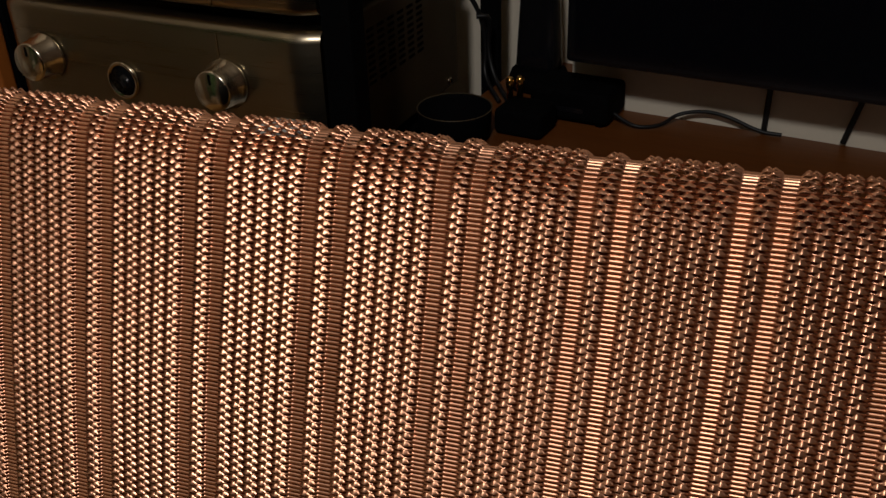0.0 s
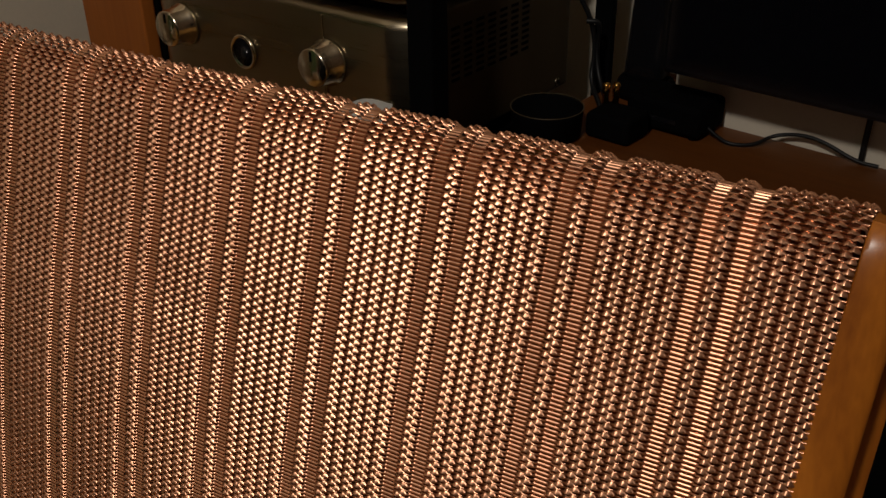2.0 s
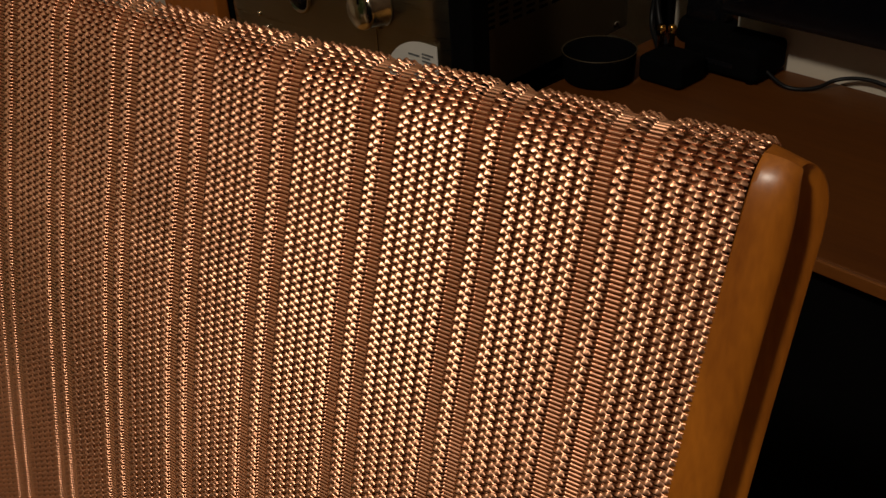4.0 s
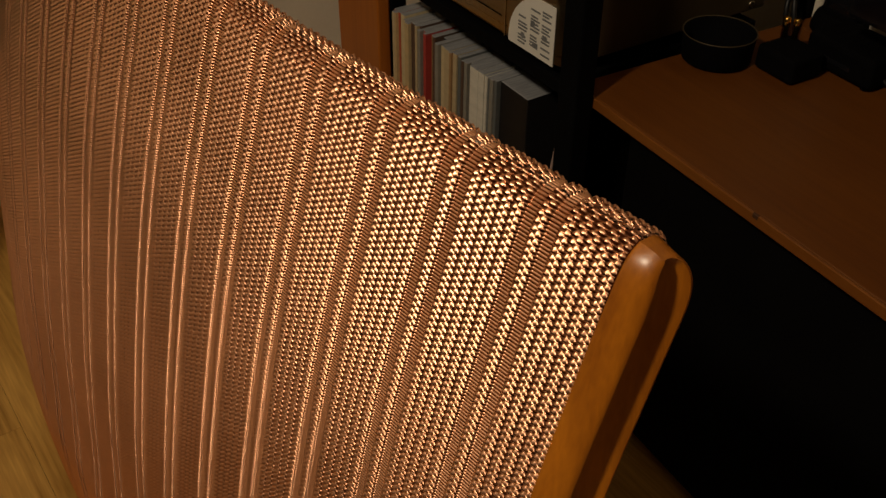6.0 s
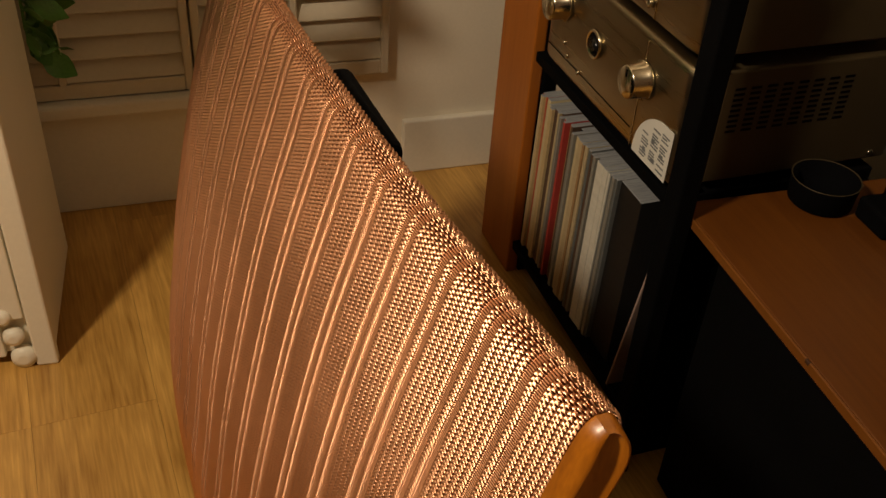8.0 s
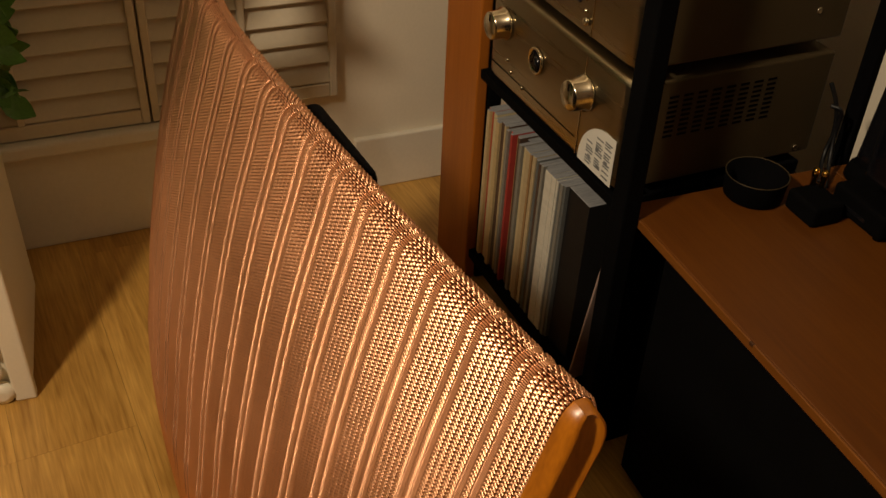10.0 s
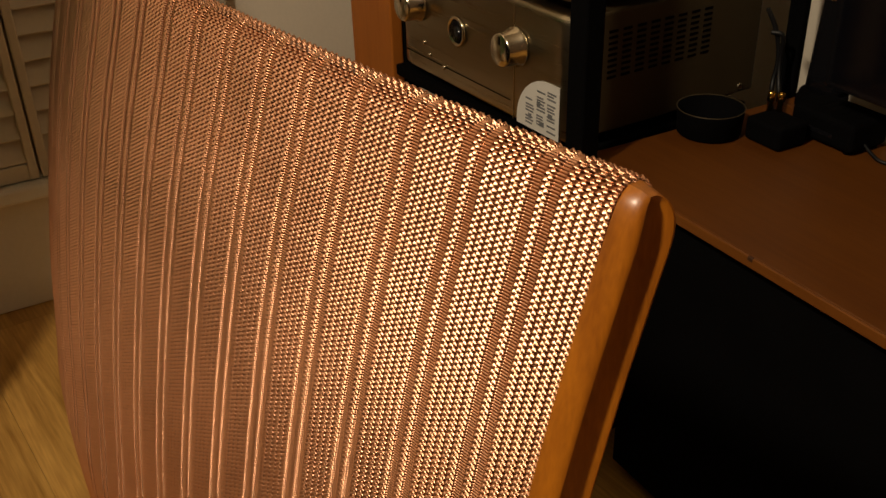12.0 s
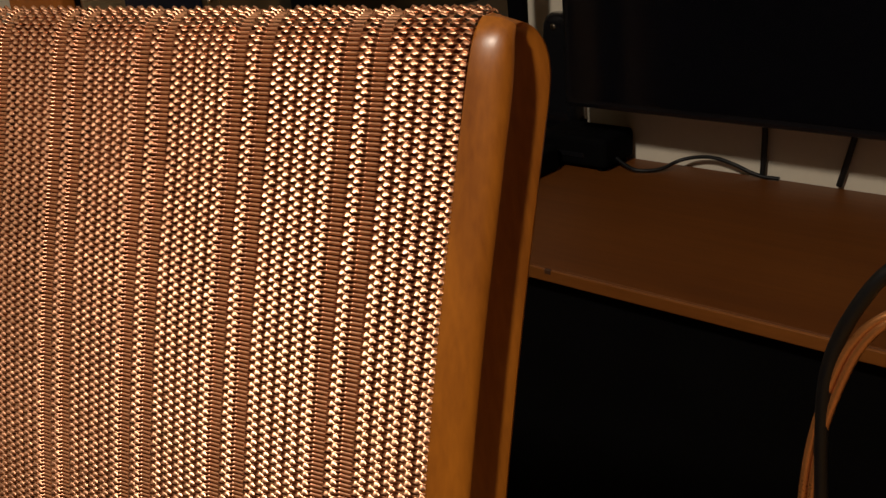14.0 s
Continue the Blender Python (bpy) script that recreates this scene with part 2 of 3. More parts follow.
# ---- left wall: skirting, louvred doors, low panelling ----
def left_wall_things():
    wall = LEFT_WALL
    bm = box((0.0, 0.44, 0.0), (0.018, 1.0, 0.13), 0.004)
    skirting = part("baseboard", bm, TRIM)
    skirting.matrix_basis = wall
    tagged(skirting, "cream gloss painted skirting board", "baseboard", kind="structure")
    bm = bmesh.new()
    add_box(bm, (0.0, -1.6, 0.0), (0.02, 0.10, 0.222), 0.004)
    add_box(bm, (0.0, -1.6, 0.2225), (0.050, 0.105, 0.252), 0.006)
    sill = part("trim", bm, TRIM)
    sill.matrix_basis = wall
    tagged(sill, "cream painted low boxed ledge along the wall", "trim", kind="structure")

    def shutter(y, width, z, height, lean=0.0):
        thing = base("louvre_shutter", wall @ pose(0.003, y, z, 0, lean, 0), "cream painted louvred shutter panel against the wall", "shutter", "louvred shutters")
        for lo, hi in (((0, 0, 0), (0.028, 0.016, height)), ((0, width - 0.016, 0), (0.028, width, height))):
            part("stile", box(lo, hi, 0.003), LOUVRE, thing)
        for k in (0, 1):
            part("rail", box((0.001, 0.016, 0 if k == 0 else height - 0.05), (0.027, width - 0.016, 0.03 if k == 0 else height), 0.003), LOUVRE, thing)
        part("mullion", box((0.002, width / 2 - 0.007, 0.03), (0.03, width / 2 + 0.007, height - 0.05), 0.003), LOUVRE, thing)
        n = int((height - 0.1) / 0.043)
        blade = None
        for k in range(n):
            m = pose(0.014, 0, 0.03 + (k + 0.5) * (height - 0.08) / n, 0, 66, 0)
            if blade is None:
                blade = part("slat", box((-0.022, 0.0145, -0.003), (0.022, width - 0.0145, 0.003), 0.0015, 1), LOUVRE, thing, at=m)
            else:
                twin = new("slat", blade.data)
                twin.parent, twin.matrix_basis = thing, m
        return thing

    shutter(0.022, 0.378, 0.255, 1.5)
    shutter(-0.45, 0.468, 0.255, 1.5)


left_wall_things()


# ---- the panel loudspeaker ----
CELL = 0.0067          # width of one wave of the pressed mesh
ROW = 0.00185          # height of one metal strand
SPAN = 123.5 * CELL    # width of the grille
STEP = 0.00105         # how far the waved bands stand before the flat strips
RISE = 0.00048         # how far the waves are pressed out of the bands
BULGE = 0.00048        # roundness of a strand
TILT = 0.00115          # how far the lower edge of a pressed-out strand stands before its upper edge
LIFT, SPREAD = 0.52, 0.74   # how far a pressed-out strand lifts and widens, in strands
FRONT = [(-0.112, 0.030), (-0.122, 0.137), (-0.121, 0.24), (-0.110, 0.30), (-0.096, 0.40), (-0.078, 0.49), (-0.0625, 0.56), (-0.048, 0.62), (-0.031, 0.68),
         (-0.0145, 0.73), (-0.0045, 0.762), (0.0005, 0.7780), (0.0052, 0.7875), (0.0125, 0.7924), (0.0205, 0.7908), (0.0262, 0.784), (0.0292, 0.773), (0.0295, 0.757)]


def bow(x):
    """How far the panel's face lies behind a straight line, by its slight bow across the width."""
    return 0.095 * ((x + 0.61) ** 2 - 0.61 ** 2) + 0.4 * max(0.0, -0.6 - x) ** 2


def wave_cells():
    """Which waves across the width are pressed out: bands of five, one narrow rib between two flat strips."""
    return [(k + 1) % 8 in (0, 1, 2, 3, 4, 6) for k in range(123)]


def profile_at(step):
    """Points, with their outward normals, at even steps along the front profile."""
    line = np.array([tuple(p) for p in smooth_line([Vector(p) for p in FRONT], 4)])
    length = np.r_[0, np.cumsum(np.hypot(*np.diff(line, axis=0).T))]
    s = np.arange(0, length[-1], step)
    y, z = np.interp(s, length, line[:, 0]), np.interp(s, length, line[:, 1])
    ty, tz = np.gradient(y), np.gradient(z)
    n = np.hypot(ty, tz)
    return y, z, ty / n, tz / n


TENT = 0.64            # share of a wave that a strand's pressed-out part takes
TENT_FORM = ((0.0, 0.0), (0.12, 0.12), (0.40, 0.66), (0.57, 0.95), (0.66, 1.0), (0.80, 0.64), (1.0, 0.0))     # a long right flank and a short left one
STRAND = (0.0, 0.30, 0.70, 1.0)     # points across a strand, from its lower to its upper edge


def strand_columns(cells, start):
    """Places across the width at which a strand bends: how far it is pressed out there, its width, and whether it lies on a raised band."""
    wave = [(start + TENT * v, h) for v, h in TENT_FORM]
    wave = wave + [(1.0, 0.0)] if start < 0.2 else [(0.0, 0.0)] + wave
    rows = [(0.0030, 0.0, 0.5, 1.0)]
    for k, active in enumerate([True] + cells, -1):
        x1 = -(k + 0.45) * CELL          # right end of the wave
        for u, h in wave if active else ((0.07, 0.0), (0.18, 0.0), (0.82, 0.0), (0.93, 0.0)):
            if x1 - u * CELL < 0.0025:
                rows.append((x1 - u * CELL, h, 0.38 if active else 0.72, 1.0 if active else 0.0))
    return np.array(rows).T


def grille_mesh():
    """Rows of rounded strands, pressed out and up into staggered waves, with slits between them."""
    cells = wave_cells()
    y_all, z_all, ty_all, tz_all = profile_at(ROW)
    rng = np.random.default_rng(3)
    coords, faces, first = [], [], 0
    for parity, start in enumerate((0.36, 0.0)):      # strands of odd and even rows peak half a wave apart
        xs, up, wide, band = strand_columns(cells, start)
        bend = np.array([bow(x) for x in xs])[None, :]
        y, z, ty, tz = (q[parity::2, None] for q in (y_all, z_all, ty_all, tz_all))
        rows, cols = len(y), len(xs)
        ny, nz = -tz, ty                                # outward normal of the profile
        press = up[None, :] * (1 + 0.05 * rng.standard_normal((rows, 1)) + 0.04 * rng.standard_normal((rows, cols)))
        face = np.clip(tz * 1.25 - 0.12, 0, 1)          # over the crest the strands no longer lean
        verts = np.empty((rows, len(STRAND), cols, 3), np.float32)
        for c, q in enumerate(STRAND):
            turned = np.minimum(1.0, 2.2 * press)
            bulge = BULGE * math.sqrt(max(0.0, 1 - (2 * q - 1) ** 2)) * (1.3 - 0.3 * face - 0.75 * turned * face)
            out = band[None, :] * STEP + press * (RISE + 0.0009 * (1 - face)) + turned * face * TILT * (0.5 - q) + bulge
            shift = ROW * (wide[None, :] * (q - 0.5) + press * LIFT * face + turned * SPREAD * (0.4 + 0.6 * face) * (q - 0.5))
            verts[:, c, :, 0] = xs[None, :]
            verts[:, c, :, 1] = y + ty * shift + ny * out + bend
            verts[:, c, :, 2] = z + tz * shift + nz * out
        index = first + np.arange(verts.size // 3).reshape(rows, len(STRAND), cols)
        faces.append(np.stack([index[:, :-1, :-1], index[:, :-1, 1:], index[:, 1:, 1:], index[:, 1:, :-1]], -1).reshape(-1, 4))
        coords.append(verts.reshape(-1, 3))
        first += verts.size // 3
    points, quads = np.concatenate(coords), np.concatenate(faces)
    me = bpy.data.meshes.new("grille")
    me.vertices.add(len(points))
    me.vertices.foreach_set("co", points.ravel())
    me.loops.add(quads.size)
    me.loops.foreach_set("vertex_index", quads.ravel().astype(np.int32))
    me.polygons.add(len(quads))
    me.polygons.foreach_set("loop_start", np.arange(0, quads.size, 4, dtype=np.int32))
    me.polygons.foreach_set("loop_total", np.full(len(quads), 4, dtype=np.int32))
    me.update(calc_edges=True)
    me.validate()
    me.shade_smooth()
    me.materials.append(COPPER)
    return me


def sheet_behind(depth):
    """A bent sheet that follows the grille's profile a little behind it."""
    bm = bmesh.new()
    y, z, ty, tz = profile_at(0.012)
    xs = np.linspace(0.0, -SPAN, 24)
    grid = [[bm.verts.new((x, yy + tz_ * depth + bow(x), zz - ty_ * depth)) for x in xs] for yy, zz, ty_, tz_ in zip(y, z, ty, tz)]
    for one, two in zip(grid, grid[1:]):
        for i in range(len(xs) - 1):
            bm.faces.new((one[i], one[i + 1], two[i + 1], two[i]))
    return bm


def cheek(side):
    """A bent wooden end piece: flat rounded front, an edge, a hollow side and a rounded rear rim. side: 1 or -1."""
    bm = bmesh.new()
    section = [(0.0, 0.10), (0.0, 0.0), (0.03, -0.03), (0.10, -0.03), (0.26, -0.005), (0.42, 0.03), (0.56, 0.075), (0.65, 0.125), (0.70, 0.175), (0.705, 0.20), (0.60, 0.225), (0.46, 0.26),
               (0.35, 0.32), (0.30, 0.40), (0.31, 0.49), (0.39, 0.59), (0.52, 0.69), (0.67, 0.78), (0.81, 0.85), (0.855, 0.91), (0.84, 0.965), (0.77, 1.0), (0.0, 1.0)]
    width = 0.0228
    levels = []
    zs = list(np.linspace(0.0, 0.74, 38)) + list(np.linspace(0.745, 0.7880, 30)) + [0.7895, 0.7907, 0.7915]
    top = zs[-1]
    front = np.array([tuple(p) for p in smooth_line([Vector(p) for p in FRONT[:14]], 4)])
    for z in zs:
        f = float(np.interp(z, front[:, 1], front[:, 0]))
        depth = 0.0285
        b = f + depth
        if z > 0.74:                                 # the rear rounds over to meet the front at the top
            rear = float(np.interp(0.74, front[:, 1], front[:, 0])) + depth + (z - 0.74) * 0.33
            u = max(0.0, (z - 0.752) / (top + 0.0004 - 0.752))
            b = rear - (rear - 0.0150) * (1 - math.sqrt(max(0.0, 1 - u ** 2.3)))
            f = min(f, b - 0.004)
        ramp = max(0.0, (z - 0.750) / (top - 0.750))
        fill = min(1.0, max(0.0, (z - 0.786) / 0.005)) ** 2
        ring = []
        for sx, sy in section:
            if 0.23 < sy < 0.9:
                full = 0.66 + 0.15 * min(1.0, (sy - 0.2) / 0.5)
                sx += (full - sx) * fill
            narrow = 1 - 0.34 * ramp ** 4 * (0.35 + 0.65 * min(1.0, max(0.0, sy / 0.6)))
            inner = -0.0022 * (1 - sx) * min(1.0, max(0.0, (0.778 - z) / 0.07))
            ring.append(bm.verts.new((side * (sx * width * narrow + inner), f + (b - f) * sy, z - 0.003 * ramp * min(1, sx / 0.7) ** 3)))
        levels.append(ring)
    n = len(section)
    for one, two in zip(levels, levels[1:]):
        for i in range(n):
            j = (i + 1) % n
            bm.faces.new((one[i], one[j], two[j], two[i]))
    bm.faces.new(levels[0])
    bm.faces.new(levels[-1])
    bmesh.ops.recalc_face_normals(bm, faces=bm.faces)
    return bm


def loudspeaker():
    thing = base("panel_loudspeaker", pose(0, 0, 0), "tall copper mesh panel loudspeaker with teak end cheeks", "loudspeaker")
    ob = new("grille", grille_mesh())
    ob.parent, ob["label"] = thing, "pressed copper metal mesh with vertical ribs"
    part("inner_panel", sheet_behind(0.0045), INNER, thing, "dark cloth behind the mesh", smooth=True)
    one = part("end_cheek", cheek(1), TEAK, thing, "worn honey teak end cheek", smooth=True)
    two = part("end_cheek", cheek(-1), TEAK, thing, "worn honey teak end cheek", smooth=True)
    for ob in (one, two):
        ob.data.set_sharp_from_angle(angle=radians(38))
    two.matrix_basis = pose(-SPAN + 0.002, bow(-SPAN) + 0.007, 0, 0, 0, -15)
    one.location = (0.0031, 0, 0)
    bm = bmesh.new()
    rows = [(0.026, 0.752), (0.031, 0.748), (0.033, 0.735), (0.0, 0.62), (-0.03, 0.45), (-0.04, 0.10), (-0.04, 0.04), (-0.085, 0.032)]
    rings = [[bm.verts.new((x, yy + bow(x), zz)) for x in np.linspace(-0.002, -SPAN + 0.002, 20)] for yy, zz in rows]
    for a, b in zip(rings, rings[1:]):
        for i in range(19):
            bm.faces.new((a[i], b[i], b[i + 1], a[i + 1]))
    part("rear_cover", bm, MATT_BLACK, thing, "matt black rear cover", smooth=True)
    part("carry_handle", box((-0.468, -0.008, 0.740), (-0.322, 0.024, 0.768), 0.009, 3), MATT_BLACK, thing, "black padded strip along the top rear")
    for x in (-0.03, -SPAN + 0.03, -SPAN / 2):
        part("foot", box((x - 0.02, -0.09, 0.0), (x + 0.02, -0.05 if x != -SPAN / 2 else 0.0, 0.04), 0.004), TEAK, thing)
    return thing


loudspeaker()


# ---- hi-fi rack with its units and records ----
RACK = pose(-0.557, 0.487, 0, 0, 0, -3)


def rack():
    thing = base("hifi_rack", RACK, "black open hi-fi rack holding silver units and records", "rack")
    for a, b, w in ((0.030, -0.030, 0.032), (-0.469, 0.024, 0.02), (0.014, 0.373, 0.0262), (-0.469, 0.3425, 0.02)):
        part("upright", box((a, b, 0.0), (a + w, b + (0.028 if b < 0.3 else 0.014), 1.15), 0.003), MATT_BLACK, thing)
    for z in (0.060, 0.4497, 0.91):
        part("shelf", box((-0.447, 0.004, z), (0.0215 if z < 0.4 or z > 0.6 else -0.003, 0.33, z + 0.018), 0.002), MATT_BLACK, thing)
    part("back_board", box((-0.447, 0.322, 0.09), (0.0215, 0.3295, 0.4487), 0.001), MATT_BLACK, thing)
    part("side_panel", box((0.026, 0.0065, 0.0), (0.034, 0.2995, 0.4487), 0.001), MATT_BLACK, thing)
    return thing


def unit(z, height, lower):
    """A champagne coloured hi-fi unit with a bowed front, knobs and a vented steel case."""
    name = "stereo_receiver" if lower else "disc_player"
    label = "champagne silver stereo receiver with two large knobs and a sticker" if lower else "champagne silver disc player with a dark display"
    thing = base(name, RACK @ pose(0, 0, z), label, "hi-fi unit")
    w = 0.422
    bm = bmesh.new()
    # front: bowed outwards at the sides, lower lip rounded back
    outline = []
    steps = 28
    for i in range(steps + 1):
        u = i / steps
        x = -w * u
        edge = min(u, 1 - u) * w
        y = 0.0 + (0.012 * (1 - min(1, edge / 0.03)) ** 2)
        outline.append((x, y))
    levels = [(0.0, 0.007), (0.003, 0.002), (0.009, 0.0), (height - 0.012, 0.0), (height - 0.004, 0.003), (height, 0.010)]
    grid = [[bm.verts.new((x, y + dy, h)) for x, y in outline] for h, dy in levels]
    grid.append([bm.verts.new((x, 0.045, height)) for x, y in outline])
    grid.insert(0, [bm.verts.new((x, 0.045, 0.0)) for x, y in outline])
    for a, b in zip(grid, grid[1:]):
        for i in range(steps):
            bm.faces.new((a[i], a[i + 1], b[i + 1], b[i]))
    bmesh.ops.recalc_face_normals(bm, faces=bm.faces)
    fascia = part("fascia", bm, CHAMPAGNE, thing, "brushed champagne aluminium front", smooth=True)
    part("case", box((-w + 0.003, 0.046, 0.004), (-0.003, 0.340, height - 0.003), 0.003), CASE, thing, "brown painted steel case")
    for a in (-0.05, -w + 0.05):
        for b in (0.06, 0.28):
            part("foot", lathe([(0.018, -0.013), (0.02, -0.011), (0.02, 0.004)], 20), BLACK, thing, at=pose(a, b, 0))
    # side vents
    slot = None
    for col in range(8):
        for row in range(9):
            m = pose(-0.0031, 0.062 + col * 0.0235, height - 0.030 - row * 0.0075)
            if slot is None:
                slot = part("vent_slot", box((0, 0, 0), (0.0006, 0.015, 0.0034)), MATT_BLACK, thing, at=m)
            elif lower:
                ob = new("vent_slot", slot.data)
                ob.parent, ob.matrix_basis = thing, m
    for b in ((0.285,) if not lower else (0.312,)):
        part("screw", lathe([(0.005, 0), (0.005, 0.002), (0.003, 0.003)], 16), CHROME, thing, at=pose(-0.003, b, 0.014 if lower else 0.05) @ pose(0, 0, 0, 0, 90, 0))
    # seam between the side cheeks and the centre of the front
    part("seam", box((-0.118, -0.0012, 0.003), (-0.1155, 0.0008, height - 0.01), 0.0004, 1), CHROME, thing)
    if lower:
        for a in (-0.110, -0.362):
            knob = part("volume_knob", lathe([(0.027, 0.0), (0.027, -0.004), (0.0235, -0.006), (0.0225, -0.026), (0.0205, -0.0285), (0.0, -0.0285)], 40, axis="Y"), CHROME, thing, "round metal knob", at=pose(a, -0.001, height * 0.63))
            part("pointer", box((-0.001, -0.0295, 0.008), (0.001, -0.0284, 0.019)), MATT_BLACK, knob)
        ring = part("power_ring", lathe([(0.0215, 0.0), (0.0215, -0.004), (0.0185, -0.005), (0.0175, -0.002), (0.0, -0.002)], 40, axis="Y"), CHROME, thing, "round chrome ringed dial window", at=pose(-0.252, -0.001, height * 0.54))
        part("dial_glass", lathe([(0.017, -0.0026), (0.0, -0.0034)], 32, axis="Y"), GLOSS_BLACK, ring)
        for a, h in ((-0.33, 0.035), (-0.345, 0.05), (-0.29, 0.026)):
            part("button", lathe([(0.0035, 0), (0.0035, -0.003), (0.0, -0.0035)], 14, axis="Y"), CHROME, thing, at=pose(a, 0, h))
        part("tray_line", box((-0.40, -0.0006, 0.026), (-0.125, 0.0006, 0.0272)), MATT_BLACK, thing)
        # quarter-round sticker at the lower corner
        bm = bmesh.new()
        fan = [(0.0, 0.0), (0.0, 0.074)] + [(-0.022 - 0.068 * math.sin(a), 0.008 + 0.066 * math.cos(a)) for a in np.linspace(0, math.pi / 2, 14)] + [(-0.09, 0.0)]
        front_, back_ = [bm.verts.new((x, -0.0008, z_)) for x, z_ in fan], [bm.verts.new((x, 0.0, z_)) for x, z_ in fan]
        bm.faces.new(front_)
        for i in range(len(fan)):
            j = (i + 1) % len(fan)
            bm.faces.new((front_[i], front_[j], back_[j], back_[i]))
        bmesh.ops.recalc_face_normals(bm, faces=bm.faces)
        note = part("sticker", bm, STICKER, thing, "white quarter-round sticker with small print", at=pose(-0.018, -0.0006, 0.002))
        rng = random.Random(2)
        for col, (x0, top) in enumerate(((-0.024, 0.062), (-0.046, 0.058), (-0.070, 0.042))):
            h = top
            while h > 0.006:
                part("print_bar", box((x0, -0.0013, h - 0.0022), (x0 + rng.uniform(0.012, 0.018), -0.0009, h)), STICKER_INK, note)
                h -= rng.choice((0.004, 0.0045, 0.008))
        for x0, h, w_ in ((-0.046, 0.036, 0.008), (-0.064, 0.014, 0.007), (-0.040, 0.010, 0.010), (-0.022, 0.026, 0.009)):
            part("pictogram", box((x0, -0.0015, h), (x0 + w_, -0.0010, h + 0.007), 0.0002, 1), STICKER_INK, note)
    else:
        part("display", box((-0.30, -0.003, 0.04), (-0.15, 0.001, height - 0.03), 0.002), DISPLAY, thing, "dark blue display window")
        for k in range(4):
            part("button", lathe([(0.0035, 0), (0.0035, -0.004), (0.0, -0.0045)], 14, axis="Y"), CHROME, thing, at=pose(-0.134, 0, 0.035 + 0.018 * k))
        part("play_button", lathe([(0.006, 0), (0.006, -0.006), (0.004, -0.007), (0.0, -0.007)], 18, axis="Y"), CHROME, thing, at=pose(-0.128, 0, 0.022))
    return thing


rack()
unit(0.4810, 0.168, True)
unit(0.6645, 0.150, False)


def record_material(k, rgb):
    return material(f"sleeve_spine_{k}", rgb, 0.6, 0, 0.12, 25, stretch=(1, 1, 4), fine=180)


SPINES = [record_material(k, c) for k, c in enumerate([(0.45, 0.10, 0.05), (0.55, 0.42, 0.22), (0.60, 0.50, 0.30), (0.10, 0.06, 0.04), (0.42, 0.05, 0.04),
          (0.50, 0.40, 0.24), (0.13, 0.14, 0.14), (0.70, 0.68, 0.60), (0.007, 0.007, 0.008), (0.25, 0.24, 0.21), (0.36, 0.22, 0.10)])]


def records():
    rng = random.Random(11)
    order = [0, 2, 1, 0, 2, 2, 1, 3, 5, 3, 9, 4, 4, 10, 3, 8, 9, 2, 5, 10, 5, 6, 6, 3, 9, 6, 7, 7, 7, 6, 9, 6, 8]
    thick = [0.006, 0.007, 0.006, 0.005, 0.012, 0.010, 0.011, 0.013, 0.006, 0.005, 0.008, 0.013, 0.007, 0.006, 0.007, 0.011, 0.009, 0.014, 0.013, 0.006, 0.010,
             0.007, 0.008, 0.006, 0.008, 0.010, 0.020, 0.013, 0.005, 0.007, 0.008, 0.006, 0.062]
    a = -0.444
    for k, t in zip(order, thick):
        deep, high = 0.312 + rng.uniform(-0.003, 0.004), 0.314 + rng.uniform(-0.002, 0.004)
        bm = add_box(bmesh.new(), (0, 0, 0), (t - 0.0006, deep, high), 0.0008, 1)
        for f in bm.faces:
            f.material_index = 1 if f.normal.z > 0.7 else 0
        ob = part("record_sleeve", bm, [SPINES[k], PLASTIC])
        front = 0.018 + rng.uniform(-0.004, 0.006) + (0.012 if k == 8 else 0)
        ob.matrix_basis = RACK @ pose(a, front, 0.0782, 0, rng.uniform(0.4, 1.2), 0)
        tagged(ob, {7: "white spined record sleeve", 8: "wide black box of records with a grey top edge", 4: "red spined record sleeve"}.get(k, "worn card record sleeve standing in the row"), "record", "records on the rack")
        a += t
    ob = part("record_sleeve", add_box(bmesh.new(), (0, 0, 0), (0.004, 0.312, 0.314), 0.0008, 1), record_material(20, (0.42, 0.30, 0.26)))
    ob.matrix_basis = RACK @ pose(-0.056, 0.004, 0.0785, 0, 9, 0)
    tagged(ob, "pale pinkish record sleeve leaning at the row's end", "record", "records on the rack")


records()


def side_board():
    bm = box((-0.587, 0.0, 0.0), (-0.4505, 0.022, 2.1), 0.003)
    ob = part("wooden_post", bm, POST_WOOD, at=RACK)
    tagged(ob, "red-brown stained wooden upright board beside the rack", "post")


side_board()


# ---- desk, screen and the things on it ----
DESK = pose(-0.55, 0.488, 0, 0, 0, ROOM_TURN)


